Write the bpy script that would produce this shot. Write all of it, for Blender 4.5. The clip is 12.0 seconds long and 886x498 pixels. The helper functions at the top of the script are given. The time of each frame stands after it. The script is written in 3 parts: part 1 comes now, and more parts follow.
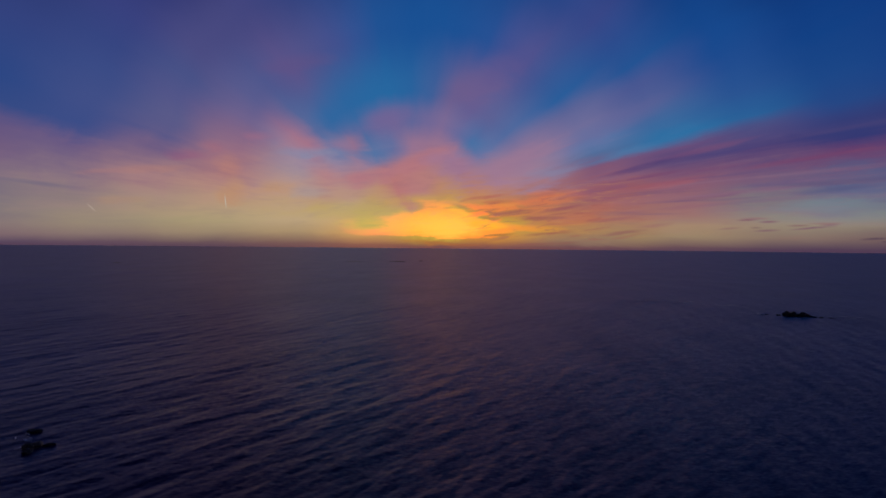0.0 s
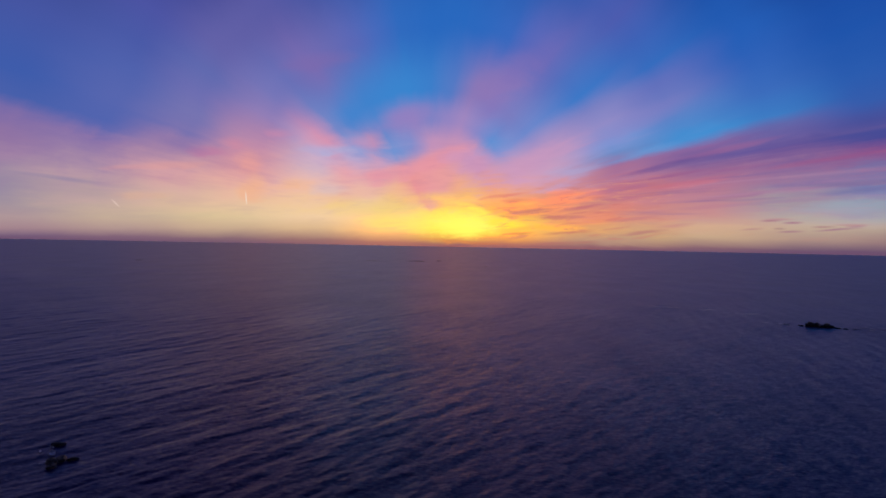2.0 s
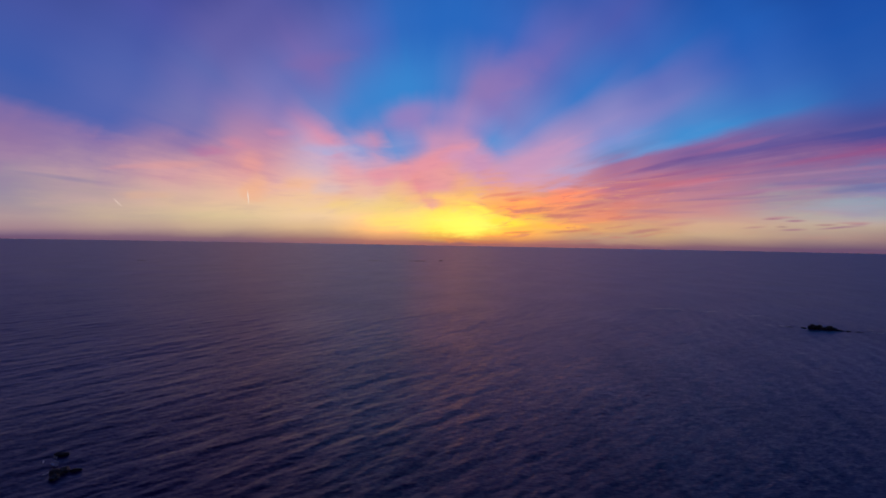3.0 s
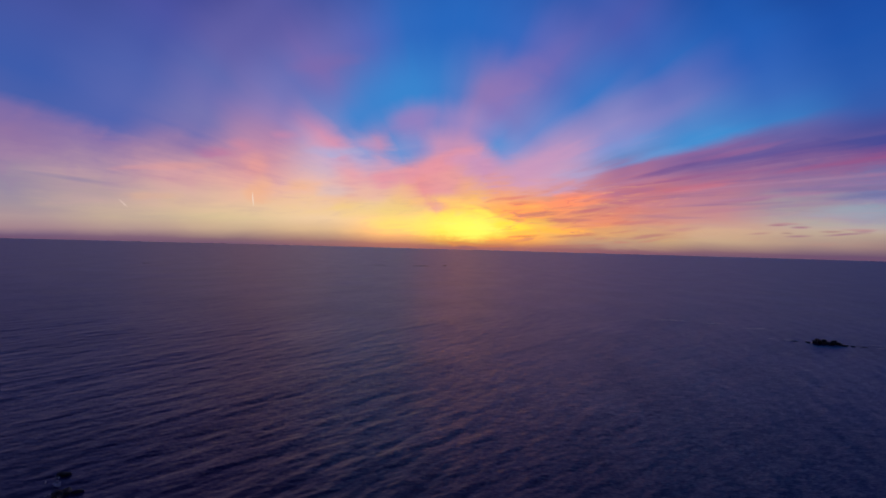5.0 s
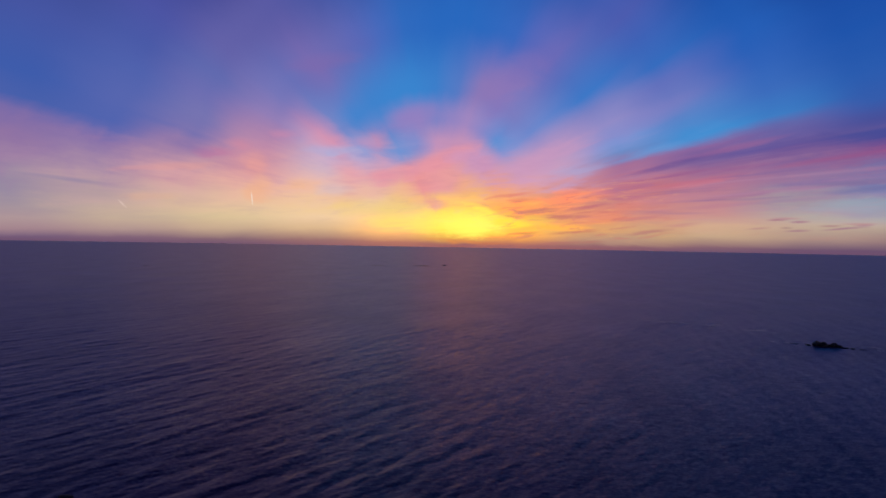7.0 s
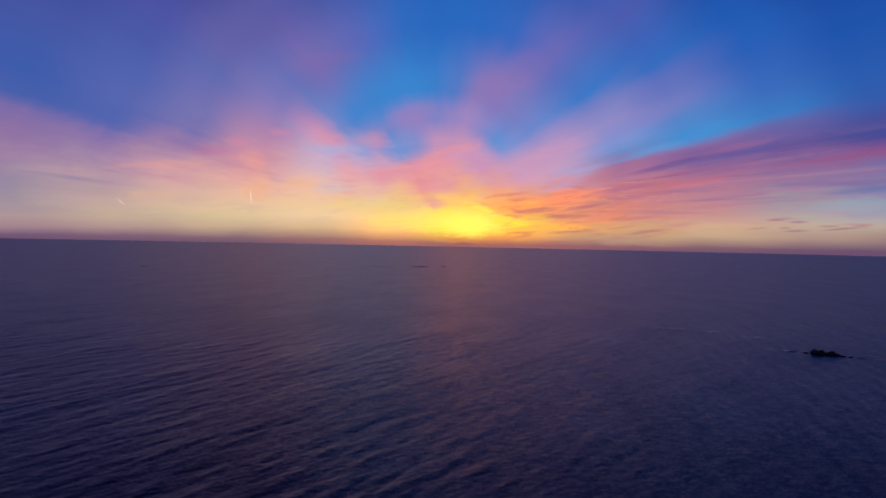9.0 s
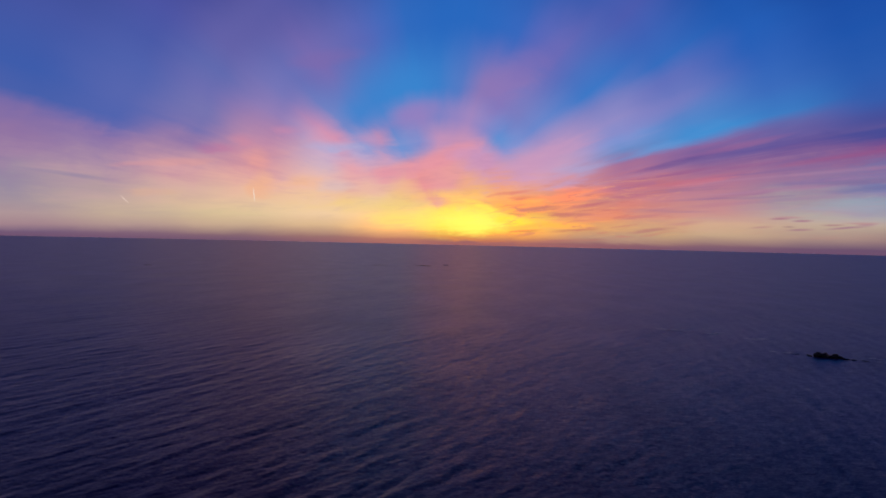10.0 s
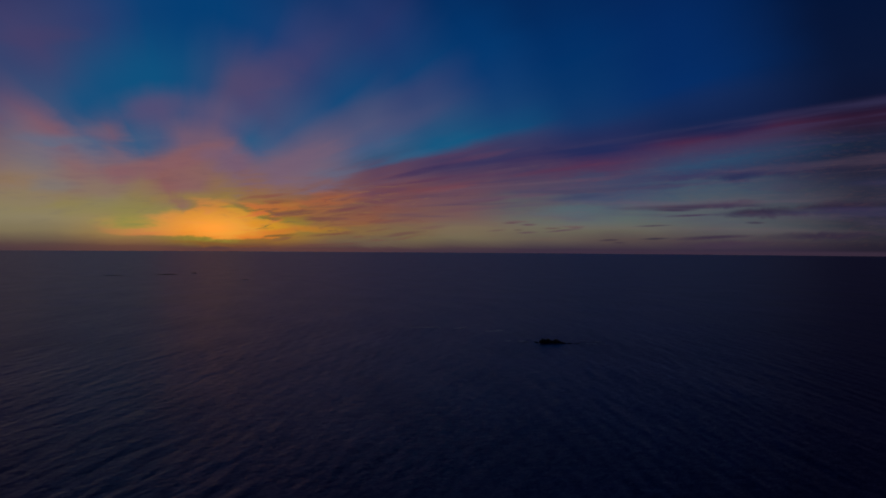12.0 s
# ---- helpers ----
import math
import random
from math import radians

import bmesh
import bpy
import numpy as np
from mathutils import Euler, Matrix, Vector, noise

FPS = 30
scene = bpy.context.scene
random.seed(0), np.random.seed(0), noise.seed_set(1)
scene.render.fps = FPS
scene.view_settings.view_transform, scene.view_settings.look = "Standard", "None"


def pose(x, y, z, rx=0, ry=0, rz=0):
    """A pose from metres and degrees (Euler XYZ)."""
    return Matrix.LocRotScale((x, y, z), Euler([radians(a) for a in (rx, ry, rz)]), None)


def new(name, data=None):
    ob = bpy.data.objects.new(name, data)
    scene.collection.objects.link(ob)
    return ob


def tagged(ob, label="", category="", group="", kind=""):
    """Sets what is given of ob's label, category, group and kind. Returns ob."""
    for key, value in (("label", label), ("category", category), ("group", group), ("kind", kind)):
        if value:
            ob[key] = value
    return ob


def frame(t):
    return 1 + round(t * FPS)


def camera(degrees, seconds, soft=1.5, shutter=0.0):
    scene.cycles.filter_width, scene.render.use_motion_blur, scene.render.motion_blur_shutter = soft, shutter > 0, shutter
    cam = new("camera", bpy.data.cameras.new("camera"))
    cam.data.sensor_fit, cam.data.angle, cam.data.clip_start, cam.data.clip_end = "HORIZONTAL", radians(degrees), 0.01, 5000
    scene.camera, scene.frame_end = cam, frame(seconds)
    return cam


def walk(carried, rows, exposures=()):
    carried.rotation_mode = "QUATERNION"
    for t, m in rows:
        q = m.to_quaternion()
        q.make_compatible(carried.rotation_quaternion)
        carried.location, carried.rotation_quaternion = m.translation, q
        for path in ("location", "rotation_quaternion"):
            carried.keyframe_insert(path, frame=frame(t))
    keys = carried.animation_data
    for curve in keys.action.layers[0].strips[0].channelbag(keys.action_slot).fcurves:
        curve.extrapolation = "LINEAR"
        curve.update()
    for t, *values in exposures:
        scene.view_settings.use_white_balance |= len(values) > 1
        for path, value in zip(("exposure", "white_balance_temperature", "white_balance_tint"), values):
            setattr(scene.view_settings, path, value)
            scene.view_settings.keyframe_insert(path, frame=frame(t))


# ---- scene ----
# ---- camera: a drone that climbs straight up over the sea, then pans ----
cam = camera(71.0, 12.0, soft=1.8)
PATH = [
    (0.0, pose(0, 0, 20.0, 89.72, -0.56, 0.00)),
    (0.5, pose(0, 0, 20.7, 89.68, -0.48, 0.14)),
    (1.0, pose(0, 0, 21.3, 89.62, -0.74, 0.70)),
    (1.5, pose(0, 0, 21.9, 89.58, -0.92, 1.16)),
    (2.0, pose(0, 0, 22.4, 89.52, -1.11, 1.68)),
    (2.5, pose(0, 0, 23.0, 89.57, -1.06, 1.65)),
    (3.0, pose(0, 0, 23.6, 89.41, -1.00, 1.86)),
    (4.0, pose(0, 0, 24.7, 89.54, -1.25, 2.00)),
    (5.0, pose(0, 0, 25.8, 89.71, -1.52, 2.22)),
    (5.5, pose(0, 0, 26.4, 89.71, -1.69, 3.03)),
    (6.0, pose(0, 0, 27.0, 89.75, -1.69, 3.04)),
    (6.5, pose(0, 0, 27.6, 89.62, -1.25, 2.48)),
    (7.0, pose(0, 0, 28.2, 89.50, -1.01, 2.18)),
    (8.0, pose(0, 0, 29.4, 89.44, -1.09, 2.08)),
    (9.0, pose(0, 0, 30.6, 89.41, -1.18, 2.08)),
    (9.5, pose(0, 0, 31.2, 89.28, -1.22, 2.54)),
    (10.0, pose(0, 0, 31.6, 89.24, -1.31, 2.34)),
    (10.5, pose(0, 0, 31.8, 89.26, -1.23, 2.08)),
    (11.0, pose(0, 0, 31.8, 89.54, -0.70, -0.41)),
    (11.2, pose(0, 0, 31.8, 89.64, -0.52, -3.75)),
    (11.5, pose(0, 0, 31.7, 89.79, -0.31, -8.94)),
    (11.8, pose(0, 0, 31.7, 89.90, -0.35, -15.90)),
    (12.0, pose(0, 0, 31.7, 89.96, -0.40, -19.82)),
]
# the picture fades in from dark at the start and out again at the end
FADE = [(0.0, -0.8, 6450, 2), (0.2, -0.25, 6480, 7), (0.4, 0.0, 6500, 10), (11.4, 0.0, 6500, 10), (11.6, -0.45, 6450, 2), (11.8, -0.95, 6200, -8), (12.0, -1.6, 5950, -14)]
walk(cam, PATH, FADE)


# ---- the dusk sky: the sun has just set ahead, lit cirrus fans out from it ----
def srgb(r, g, b):
    """Linear colour of a display colour in 0 to 255."""
    return tuple((c / 255 / 12.92) if c <= 10 else ((c / 255 + 0.055) / 1.055) ** 2.4 for c in (r, g, b)) + (1.0,)


world = bpy.data.worlds.new("dusk_sky")
scene.world = world
world.use_nodes = True
sky = world.node_tree
sky.nodes.clear()


def sky_node(kind, **settings):
    n = sky.nodes.new(kind)
    for key, value in settings.items():
        setattr(n, key, value)
    return n


def fill(socket, value):
    if isinstance(value, bpy.types.NodeSocket):
        sky.links.new(value, socket)
    else:
        socket.default_value = value


def calc(op, a, b=0.0, c=0.0):
    n = sky_node("ShaderNodeMath", operation=op)
    for socket, value in zip(n.inputs, (a, b, c)):
        fill(socket, value)
    return n.outputs[0]


def smooth(value, lo, hi, out_lo=0.0, out_hi=1.0):
    n = sky_node("ShaderNodeMapRange", interpolation_type="SMOOTHSTEP", clamp=False)
    for socket, v in zip(n.inputs, (value, lo, hi, out_lo, out_hi)):
        fill(socket, v)
    return n.outputs[0]


def blend(factor, a, b):
    n = sky_node("ShaderNodeMix", data_type="RGBA")
    fill(n.inputs[0], factor), fill(n.inputs[6], a), fill(n.inputs[7], b)
    return n.outputs[2]


def join(x, y, z=0.0):
    n = sky_node("ShaderNodeCombineXYZ")
    for socket, v in zip(n.inputs, (x, y, z)):
        fill(socket, v)
    return n.outputs[0]


def grain(vector, scale, detail, rough=0.55, distortion=0.0):
    n = sky_node("ShaderNodeTexNoise", noise_dimensions="3D")
    fill(n.inputs["Vector"], vector)
    for key, v in (("Scale", scale), ("Detail", detail), ("Roughness", rough), ("Distortion", distortion)):
        n.inputs[key].default_value = v
    return n.outputs["Fac"]


def ramp(value, stops):
    n = sky_node("ShaderNodeValToRGB")
    fill(n.inputs[0], value)
    bar = n.color_ramp
    bar.interpolation = "EASE" if len(stops) < 3 else "LINEAR"
    while len(bar.elements) < len(stops):
        bar.elements.new(0.5)
    for e, (at, colour) in zip(bar.elements, stops):
        e.position, e.color = at, srgb(*colour)
    return n.outputs[0]


# where a direction meets an upright plane ahead: across and up, in degrees near the middle
way = sky_node("ShaderNodeSeparateXYZ")
sky.links.new(sky_node("ShaderNodeTexCoord").outputs["Generated"], way.inputs[0])
AHEAD = calc("MAXIMUM", way.outputs[1], 0.22)
ACROSS = calc("MULTIPLY", calc("DIVIDE", way.outputs[0], AHEAD), 57.29578)
UP = calc("MULTIPLY_ADD", calc("DIVIDE", way.outputs[2], AHEAD), 57.29578, 0.3)

# the wind has drawn the cirrus into long streaks; in perspective they all run to one point above the sunset
OUT_X, OUT_Y = calc("SUBTRACT", ACROSS, -2.87), calc("SUBTRACT", UP, 3.19)
REACH = calc("SQRT", calc("ADD", calc("MULTIPLY", OUT_X, OUT_X), calc("MULTIPLY", OUT_Y, OUT_Y)))
SOFT_REACH = calc("SQRT", calc("MULTIPLY_ADD", REACH, REACH, 3.0))
FAN_X, FAN_Y, FAR = calc("DIVIDE", OUT_X, SOFT_REACH), calc("DIVIDE", OUT_Y, SOFT_REACH), calc("LOGARITHM", SOFT_REACH, 2.718)


def streaks(across_grain, along_grain, detail, rough, seed):
    return calc("SUBTRACT", grain(join(calc("MULTIPLY_ADD", FAN_X, across_grain, seed), calc("MULTIPLY", FAN_Y, across_grain), calc("MULTIPLY", FAR, along_grain)), 1.0, detail, rough, 0.25), 0.5)


COARSE, FINE = streaks(4.0, 1.5, 3.0, 0.55, 3.0), streaks(22.0, 2.6, 5.0, 0.62, 9.0)
# close to that point it is too foreshortened to fan out, and lies in level bars
BARS = calc("SUBTRACT", grain(join(calc("MULTIPLY", ACROSS, 0.4), calc("MULTIPLY_ADD", ACROSS, -0.15, calc("MULTIPLY", UP, 2.2)), 2.0), 1.0, 5.0, 0.6, 0.4), 0.5)
NEAR = smooth(SOFT_REACH, 6.0, 17.0, 1.0, 0.0)
FINE = calc("MULTIPLY_ADD", NEAR, calc("SUBTRACT", BARS, FINE), FINE)
FINE = calc("MULTIPLY", FINE, smooth(UP, 6.0, 14.0, 1.0, 0.12))
BILLOW = calc("SUBTRACT", grain(join(calc("MULTIPLY", ACROSS, 0.22), calc("MULTIPLY", UP, 0.42), 6.0), 1.0, 5.0, 0.55, 0.5), 0.5)
LEFT = smooth(ACROSS, -8.0, 4.0, 1.0, 0.0)
LOW = smooth(UP, 5.0, 15.0, 1.0, 0.1)       # the high cirrus is smoother than the low
TORN = calc("MULTIPLY", calc("MULTIPLY_ADD", FINE, smooth(LEFT, 0.0, 1.0, 1.0, 0.45), calc("MULTIPLY", BILLOW, smooth(LEFT, 0.0, 1.0, 0.25, 0.8))), LOW)

# bearing round that point, in degrees from level on the right over the top to level on the left
bearing = calc("MULTIPLY", calc("ARCTAN2", OUT_Y, OUT_X), 57.29578)
bearing = calc("MULTIPLY_ADD", calc("LESS_THAN", bearing, -90.0), 360.0, bearing)
FAN = calc("MULTIPLY_ADD", TORN, smooth(REACH, 6.0, 24.0, 16.0, 8.0), calc("MULTIPLY_ADD", COARSE, 3.0, bearing))
FAN = calc("DIVIDE", calc("ADD", FAN, 20.0), 220.0)
SPREAD = calc("MULTIPLY", REACH, calc("MULTIPLY_ADD", COARSE, 0.18, 1.0))

SKY, LAST = None, 0.0


def ring(reach, *stops):
    """The sky's colours round the fan, this far out from its point."""
    global SKY, LAST
    shade = ramp(FAN, [((at + 20) / 220, colour) for at, colour in stops])
    SKY = shade if SKY is None else blend(smooth(SPREAD, LAST, reach), SKY, shade)
    LAST = reach


ring(3.65, (1, (272, 215, 92)), (31, (244, 180, 122)), (61, (233, 160, 158)), (91, (233, 156, 159)), (121, (235, 152, 153)), (151, (242, 188, 145)), (181, (244, 214, 120)))
ring(6.26, (1, (272, 190, 82)), (21, (242, 165, 133)), (41, (209, 150, 178)), (61, (200, 148, 184)), (76, (198, 146, 182)), (91, (194, 146, 186)), (106, (131, 142, 204)), (121, (121, 148, 209)), (136, (198, 158, 192)), (151, (223, 164, 175)), (166, (238, 195, 168)), (181, (244, 212, 133)))
ring(8.60, (1, (242, 165, 92)), (11, (238, 160, 122)), (21, (215, 160, 184)), (31, (199, 155, 190)), (41, (136, 148, 209)), (51, (102, 140, 208)), (61, (136, 135, 199)), (71, (160, 135, 192)), (81, (146, 132, 194)), (91, (126, 130, 196)), (101, (146, 130, 192)), (111, (136, 132, 196)), (121, (107, 136, 202)), (131, (184, 142, 184)), (139, (146, 155, 209)), (146, (184, 165, 204)), (156, (229, 165, 175)), (166, (235, 180, 168)), (181, (245, 210, 133)))
ring(11.47, (1, (228, 145, 112)), (9, (233, 150, 122)), (15, (209, 155, 178)), (21, (200, 158, 192)), (31, (179, 148, 194)), (41, (107, 135, 204)), (51, (121, 125, 192)), (61, (130, 120, 188)), (71, (134, 120, 184)), (81, (87, 122, 196)), (91, (60, 126, 202)), (101, (58, 132, 206)), (111, (60, 132, 206)), (121, (64, 130, 204)), (131, (78, 130, 202)), (139, (116, 135, 199)), (146, (211, 148, 180)), (153, (199, 170, 202)), (161, (209, 178, 194)), (169, (238, 190, 173)), (181, (242, 205, 143)))
ring(17.73, (1, (209, 135, 128)), (9, (192, 118, 137)), (14, (160, 112, 155)), (18, (107, 140, 199)), (22, (126, 150, 212)), (28, (146, 140, 199)), (34, (121, 128, 194)), (39, (60, 120, 199)), (46, (78, 112, 190)), (53, (103, 106, 183)), (61, (87, 104, 186)), (67, (56, 104, 190)), (73, (48, 104, 190)), (81, (41, 104, 190)), (91, (41, 104, 190)), (101, (48, 106, 190)), (109, (72, 106, 188)), (116, (91, 104, 182)), (123, (105, 106, 178)), (131, (120, 108, 177)), (138, (105, 112, 182)), (144, (118, 118, 184)), (151, (146, 126, 182)), (156, (173, 132, 173)), (161, (194, 140, 168)), (167, (215, 152, 161)), (173, (235, 180, 163)), (181, (231, 198, 158)))
ring(24.50, (1, (199, 142, 143)), (6, (177, 118, 145)), (9, (155, 106, 147)), (12, (118, 92, 151)), (14.5, (138, 102, 158)), (17, (64, 142, 209)), (21, (83, 134, 202)), (26, (109, 122, 192)), (31, (97, 112, 188)), (35, (54, 108, 190)), (41, (62, 98, 182)), (47, (76, 92, 175)), (53, (68, 92, 175)), (63, (41, 88, 171)), (91, (33, 84, 167)), (116, (60, 84, 161)), (129, (89, 90, 163)), (136, (95, 94, 165)), (143, (99, 98, 168)), (149, (97, 106, 175)), (154, (109, 110, 177)), (159, (118, 116, 177)), (163, (120, 114, 175)), (165.5, (155, 124, 169)), (168.5, (173, 136, 167)), (172, (210, 158, 165)), (177, (215, 176, 163)), (181, (215, 184, 155)))
ring(32.32, (1, (173, 160, 161)), (5, (147, 124, 158)), (8, (142, 104, 151)), (10.5, (107, 84, 148)), (13, (102, 92, 158)), (15, (103, 100, 165)), (17, (60, 124, 196)), (21, (60, 108, 188)), (26, (48, 98, 184)), (31, (37, 94, 182)), (37, (33, 88, 175)), (51, (31, 66, 143)), (91, (39, 56, 126)), (131, (58, 62, 133)), (145, (76, 84, 163)), (151, (74, 90, 167)), (156, (80, 98, 173)), (161, (87, 102, 175)), (166.2, (81, 100, 175)), (168, (136, 114, 169)), (172, (163, 134, 167)), (175, (180, 150, 165)), (179, (184, 160, 159)), (181, (189, 165, 155)))
ring(41.19, (1, (160, 165, 171)), (4, (124, 128, 173)), (6.5, (118, 112, 163)), (8, (146, 84, 137)), (10, (70, 74, 148)), (13, (72, 80, 153)), (15, (54, 92, 171)), (19, (43, 92, 175)), (25, (31, 84, 171)), (28, (29, 80, 167)), (46, (27, 52, 122)), (91, (35, 44, 106)), (136, (48, 52, 114)), (154, (70, 86, 163)), (158, (66, 90, 168)), (162, (62, 92, 171)), (165.8, (72, 96, 171)), (167.6, (126, 108, 167)), (171, (146, 116, 163)), (174, (153, 128, 163)), (177, (151, 138, 161)), (181, (169, 150, 157)))
ring(54.74, (1, (155, 152, 163)), (4.5, (122, 136, 171)), (5.8, (107, 98, 155)), (7.5, (89, 125, 178)), (8.8, (112, 104, 161)), (9.8, (142, 72, 122)), (11.2, (48, 64, 131)), (14.6, (48, 74, 151)), (17, (33, 78, 169)), (24.6, (29, 72, 161)), (46, (23, 46, 110)), (91, (31, 40, 98)), (136, (43, 46, 106)), (156, (64, 80, 153)), (162, (62, 90, 167)), (167, (107, 104, 168)), (171, (134, 114, 165)), (176, (142, 130, 163)), (181, (163, 148, 158)))
ring(82.01, (1, (84, 76, 100)), (4, (72, 71, 104)), (5.8, (61, 57, 95)), (7.5, (57, 65, 104)), (8.8, (63, 56, 95)), (9.8, (92, 48, 86)), (11.2, (34, 40, 86)), (14.6, (30, 43, 94)), (24.6, (16, 39, 95)), (46, (15, 29, 72)), (91, (25, 32, 82)), (136, (39, 42, 98)), (156, (58, 74, 145)), (162, (58, 84, 159)), (167, (101, 98, 161)), (171, (126, 108, 159)), (176, (134, 124, 157)), (181, (153, 140, 151)))

# the clear belt under the cloud, along the horizon
BELT_UP = calc("DIVIDE", calc("MAXIMUM", calc("MULTIPLY_ADD", TORN, 0.5, UP), 0.0), 8.0)
BELT, LAST = None, 0.0


def belt(across, *stops):
    """The belt's colours by height, at one place along the horizon."""
    global BELT, LAST
    shade = ramp(BELT_UP, [(up / 8.0, colour) for up, colour in stops])
    BELT = shade if BELT is None else blend(smooth(ACROSS, LAST, across), BELT, shade)
    LAST = across


belt(-41.9, (0.26, (116, 92, 122)), (1.04, (163, 132, 141)), (2.09, (177, 152, 153)), (3.65, (163, 148, 158)))
belt(-32.6, (0.42, (130, 100, 120)), (1.20, (177, 148, 143)), (2.24, (198, 174, 153)), (3.81, (204, 176, 161)))
belt(-22.1, (0.36, (136, 104, 114)), (1.41, (200, 170, 143)), (2.45, (219, 194, 153)), (4.01, (233, 196, 163)))
belt(-13.8, (0.42, (155, 112, 110)), (1.56, (221, 184, 143)), (2.61, (242, 206, 165)), (4.17, (241, 204, 171)))
belt(-6.5, (0.36, (184, 120, 102)), (1.41, (272, 202, 122)), (2.45, (272, 215, 135)), (3.75, (242, 204, 145)))
belt(-1.3, (0.16, (146, 90, 102)), (0.73, (233, 170, 82)), (1.77, (272, 240, 82)), (2.82, (272, 235, 92)), (4.38, (272, 200, 112)))
belt(3.9, (0.16, (155, 98, 106)), (0.57, (215, 140, 92)), (1.15, (272, 186, 80)), (2.09, (272, 218, 78)), (3.39, (244, 182, 90)))
belt(11.8, (0.16, (142, 94, 107)), (0.94, (190, 148, 122)), (1.98, (229, 166, 110)), (3.02, (233, 150, 112)))
belt(17.0, (0.16, (141, 98, 110)), (1.04, (194, 158, 124)), (2.09, (213, 164, 126)), (3.13, (215, 146, 131)))
belt(22.2, (0.31, (136, 100, 112)), (1.36, (198, 166, 137)), (2.40, (213, 172, 143)), (3.70, (199, 140, 143)))
belt(32.6, (0.26, (107, 80, 110)), (1.30, (171, 142, 133)), (2.61, (194, 174, 153)), (3.91, (173, 172, 173)))
belt(41.5, (0.21, (103, 77, 108)), (1.41, (151, 122, 124)), (2.71, (182, 164, 149)), (4.01, (167, 170, 171)))
belt(56.1, (0.26, (97, 74, 108)), (1.30, (126, 100, 118)), (2.87, (160, 146, 151)), (4.01, (146, 145, 163)))
belt(82.1, (0.26, (68, 54, 80)), (1.30, (78, 64, 86)), (2.87, (89, 80, 100)), (4.01, (83, 78, 104)))
SKY = blend(smooth(calc("MULTIPLY_ADD", TORN, 3.0, UP), 2.2, 4.4, 1.0, 0.0), SKY, BELT)

# the drift of the cloud edges
DRIFTED = join(calc("MULTIPLY_ADD", COARSE, 2.2, ACROSS), calc("MULTIPLY_ADD", BILLOW, 1.4, calc("MULTIPLY_ADD", FINE, 0.7, UP)))
PLAIN = join(ACROSS, UP)
WISPED = join(calc("MULTIPLY_ADD", COARSE, 3.0, ACROSS), calc("MULTIPLY_ADD", FINE, 0.55, UP))
CURLED = calc("MULTIPLY_ADD", FINE, 0.4, calc("MULTIPLY", BILLOW, 0.9))


def cloud(across, up, length, width, tilt, colour, cover, ragged=0.5, billowy=False, trail=False):
    """One lit sheet or wisp of cirrus: its middle, half its length and width in degrees, its tilt, and how much sky it covers."""
    global SKY
    m = sky_node("ShaderNodeMapping", vector_type="TEXTURE")
    fill(m.inputs["Vector"], PLAIN if trail else WISPED if width < 0.6 else DRIFTED)
    m.inputs["Location"].default_value = (across, up, 0)
    m.inputs["Rotation"].default_value = (0, 0, radians(tilt))
    m.inputs["Scale"].default_value = (length, width, 1)
    ball = sky_node("ShaderNodeTexGradient", gradient_type="SPHERICAL")
    sky.links.new(m.outputs[0], ball.inputs[0])
    frayed = calc("MULTIPLY_ADD", CURLED if billowy else FINE, ragged * 3.0, ball.outputs["Fac"])
    body = smooth(frayed, 0.06, 0.9, 0.0, cover)
    inside = calc("MINIMUM", calc("MULTIPLY", ball.outputs["Fac"], 4.0), 1.0)
    SKY = blend(calc("MULTIPLY", body, inside), SKY, srgb(*colour))


cloud(-17.07, 10.09, 2.28, 0.88, 1.0, (206, 138, 171), 0.50, 0.50, billowy=True)
cloud(-13.15, 9.74, 3.00, 1.02, -9.0, (215, 150, 177), 0.50, 0.50, billowy=True)
cloud(-23.82, 8.57, 3.00, 0.68, -5.0, (188, 122, 161), 0.70, 0.50, billowy=True)
cloud(-21.23, 9.14, 2.16, 1.08, -3.0, (208, 138, 161), 0.60, 0.50, billowy=True)
cloud(-19.89, 7.28, 2.04, 2.03, 1.0, (233, 160, 153), 0.65, 0.50, billowy=True)
cloud(-19.33, 5.20, 2.16, 1.90, 1.0, (242, 180, 143), 0.70, 0.50, billowy=True)
cloud(-15.95, 5.42, 3.00, 1.08, 7.0, (242, 184, 143), 0.60, 0.50, billowy=True)
cloud(-27.45, 7.20, 4.80, 0.61, 3.0, (217, 156, 157), 0.60, 0.60, billowy=True)
cloud(-31.88, 6.87, 3.13, 0.42, 3.0, (208, 150, 158), 0.50, 0.60)
cloud(-9.76, 9.44, 3.00, 0.95, -2.0, (198, 146, 186), 0.45, 0.50, billowy=True)
cloud(-11.83, 8.67, 4.20, 0.81, -3.0, (173, 172, 214), 0.70, 0.50, billowy=True)
cloud(-7.13, 8.54, 3.00, 0.81, -2.0, (109, 146, 210), 0.70, 0.40, billowy=True)
cloud(-12.29, 5.12, 3.00, 1.08, -3.0, (215, 190, 194), 0.60, 0.50, billowy=True)
cloud(-8.64, 5.02, 3.60, 0.95, 5.0, (233, 176, 163), 0.50, 0.50, billowy=True)
cloud(-5.63, 11.85, 4.20, 1.63, 17.0, (147, 128, 192), 0.75, 0.40, billowy=True)
cloud(-9.80, 11.78, 3.60, 1.76, -9.0, (64, 132, 206), 0.60, 0.40, billowy=True)
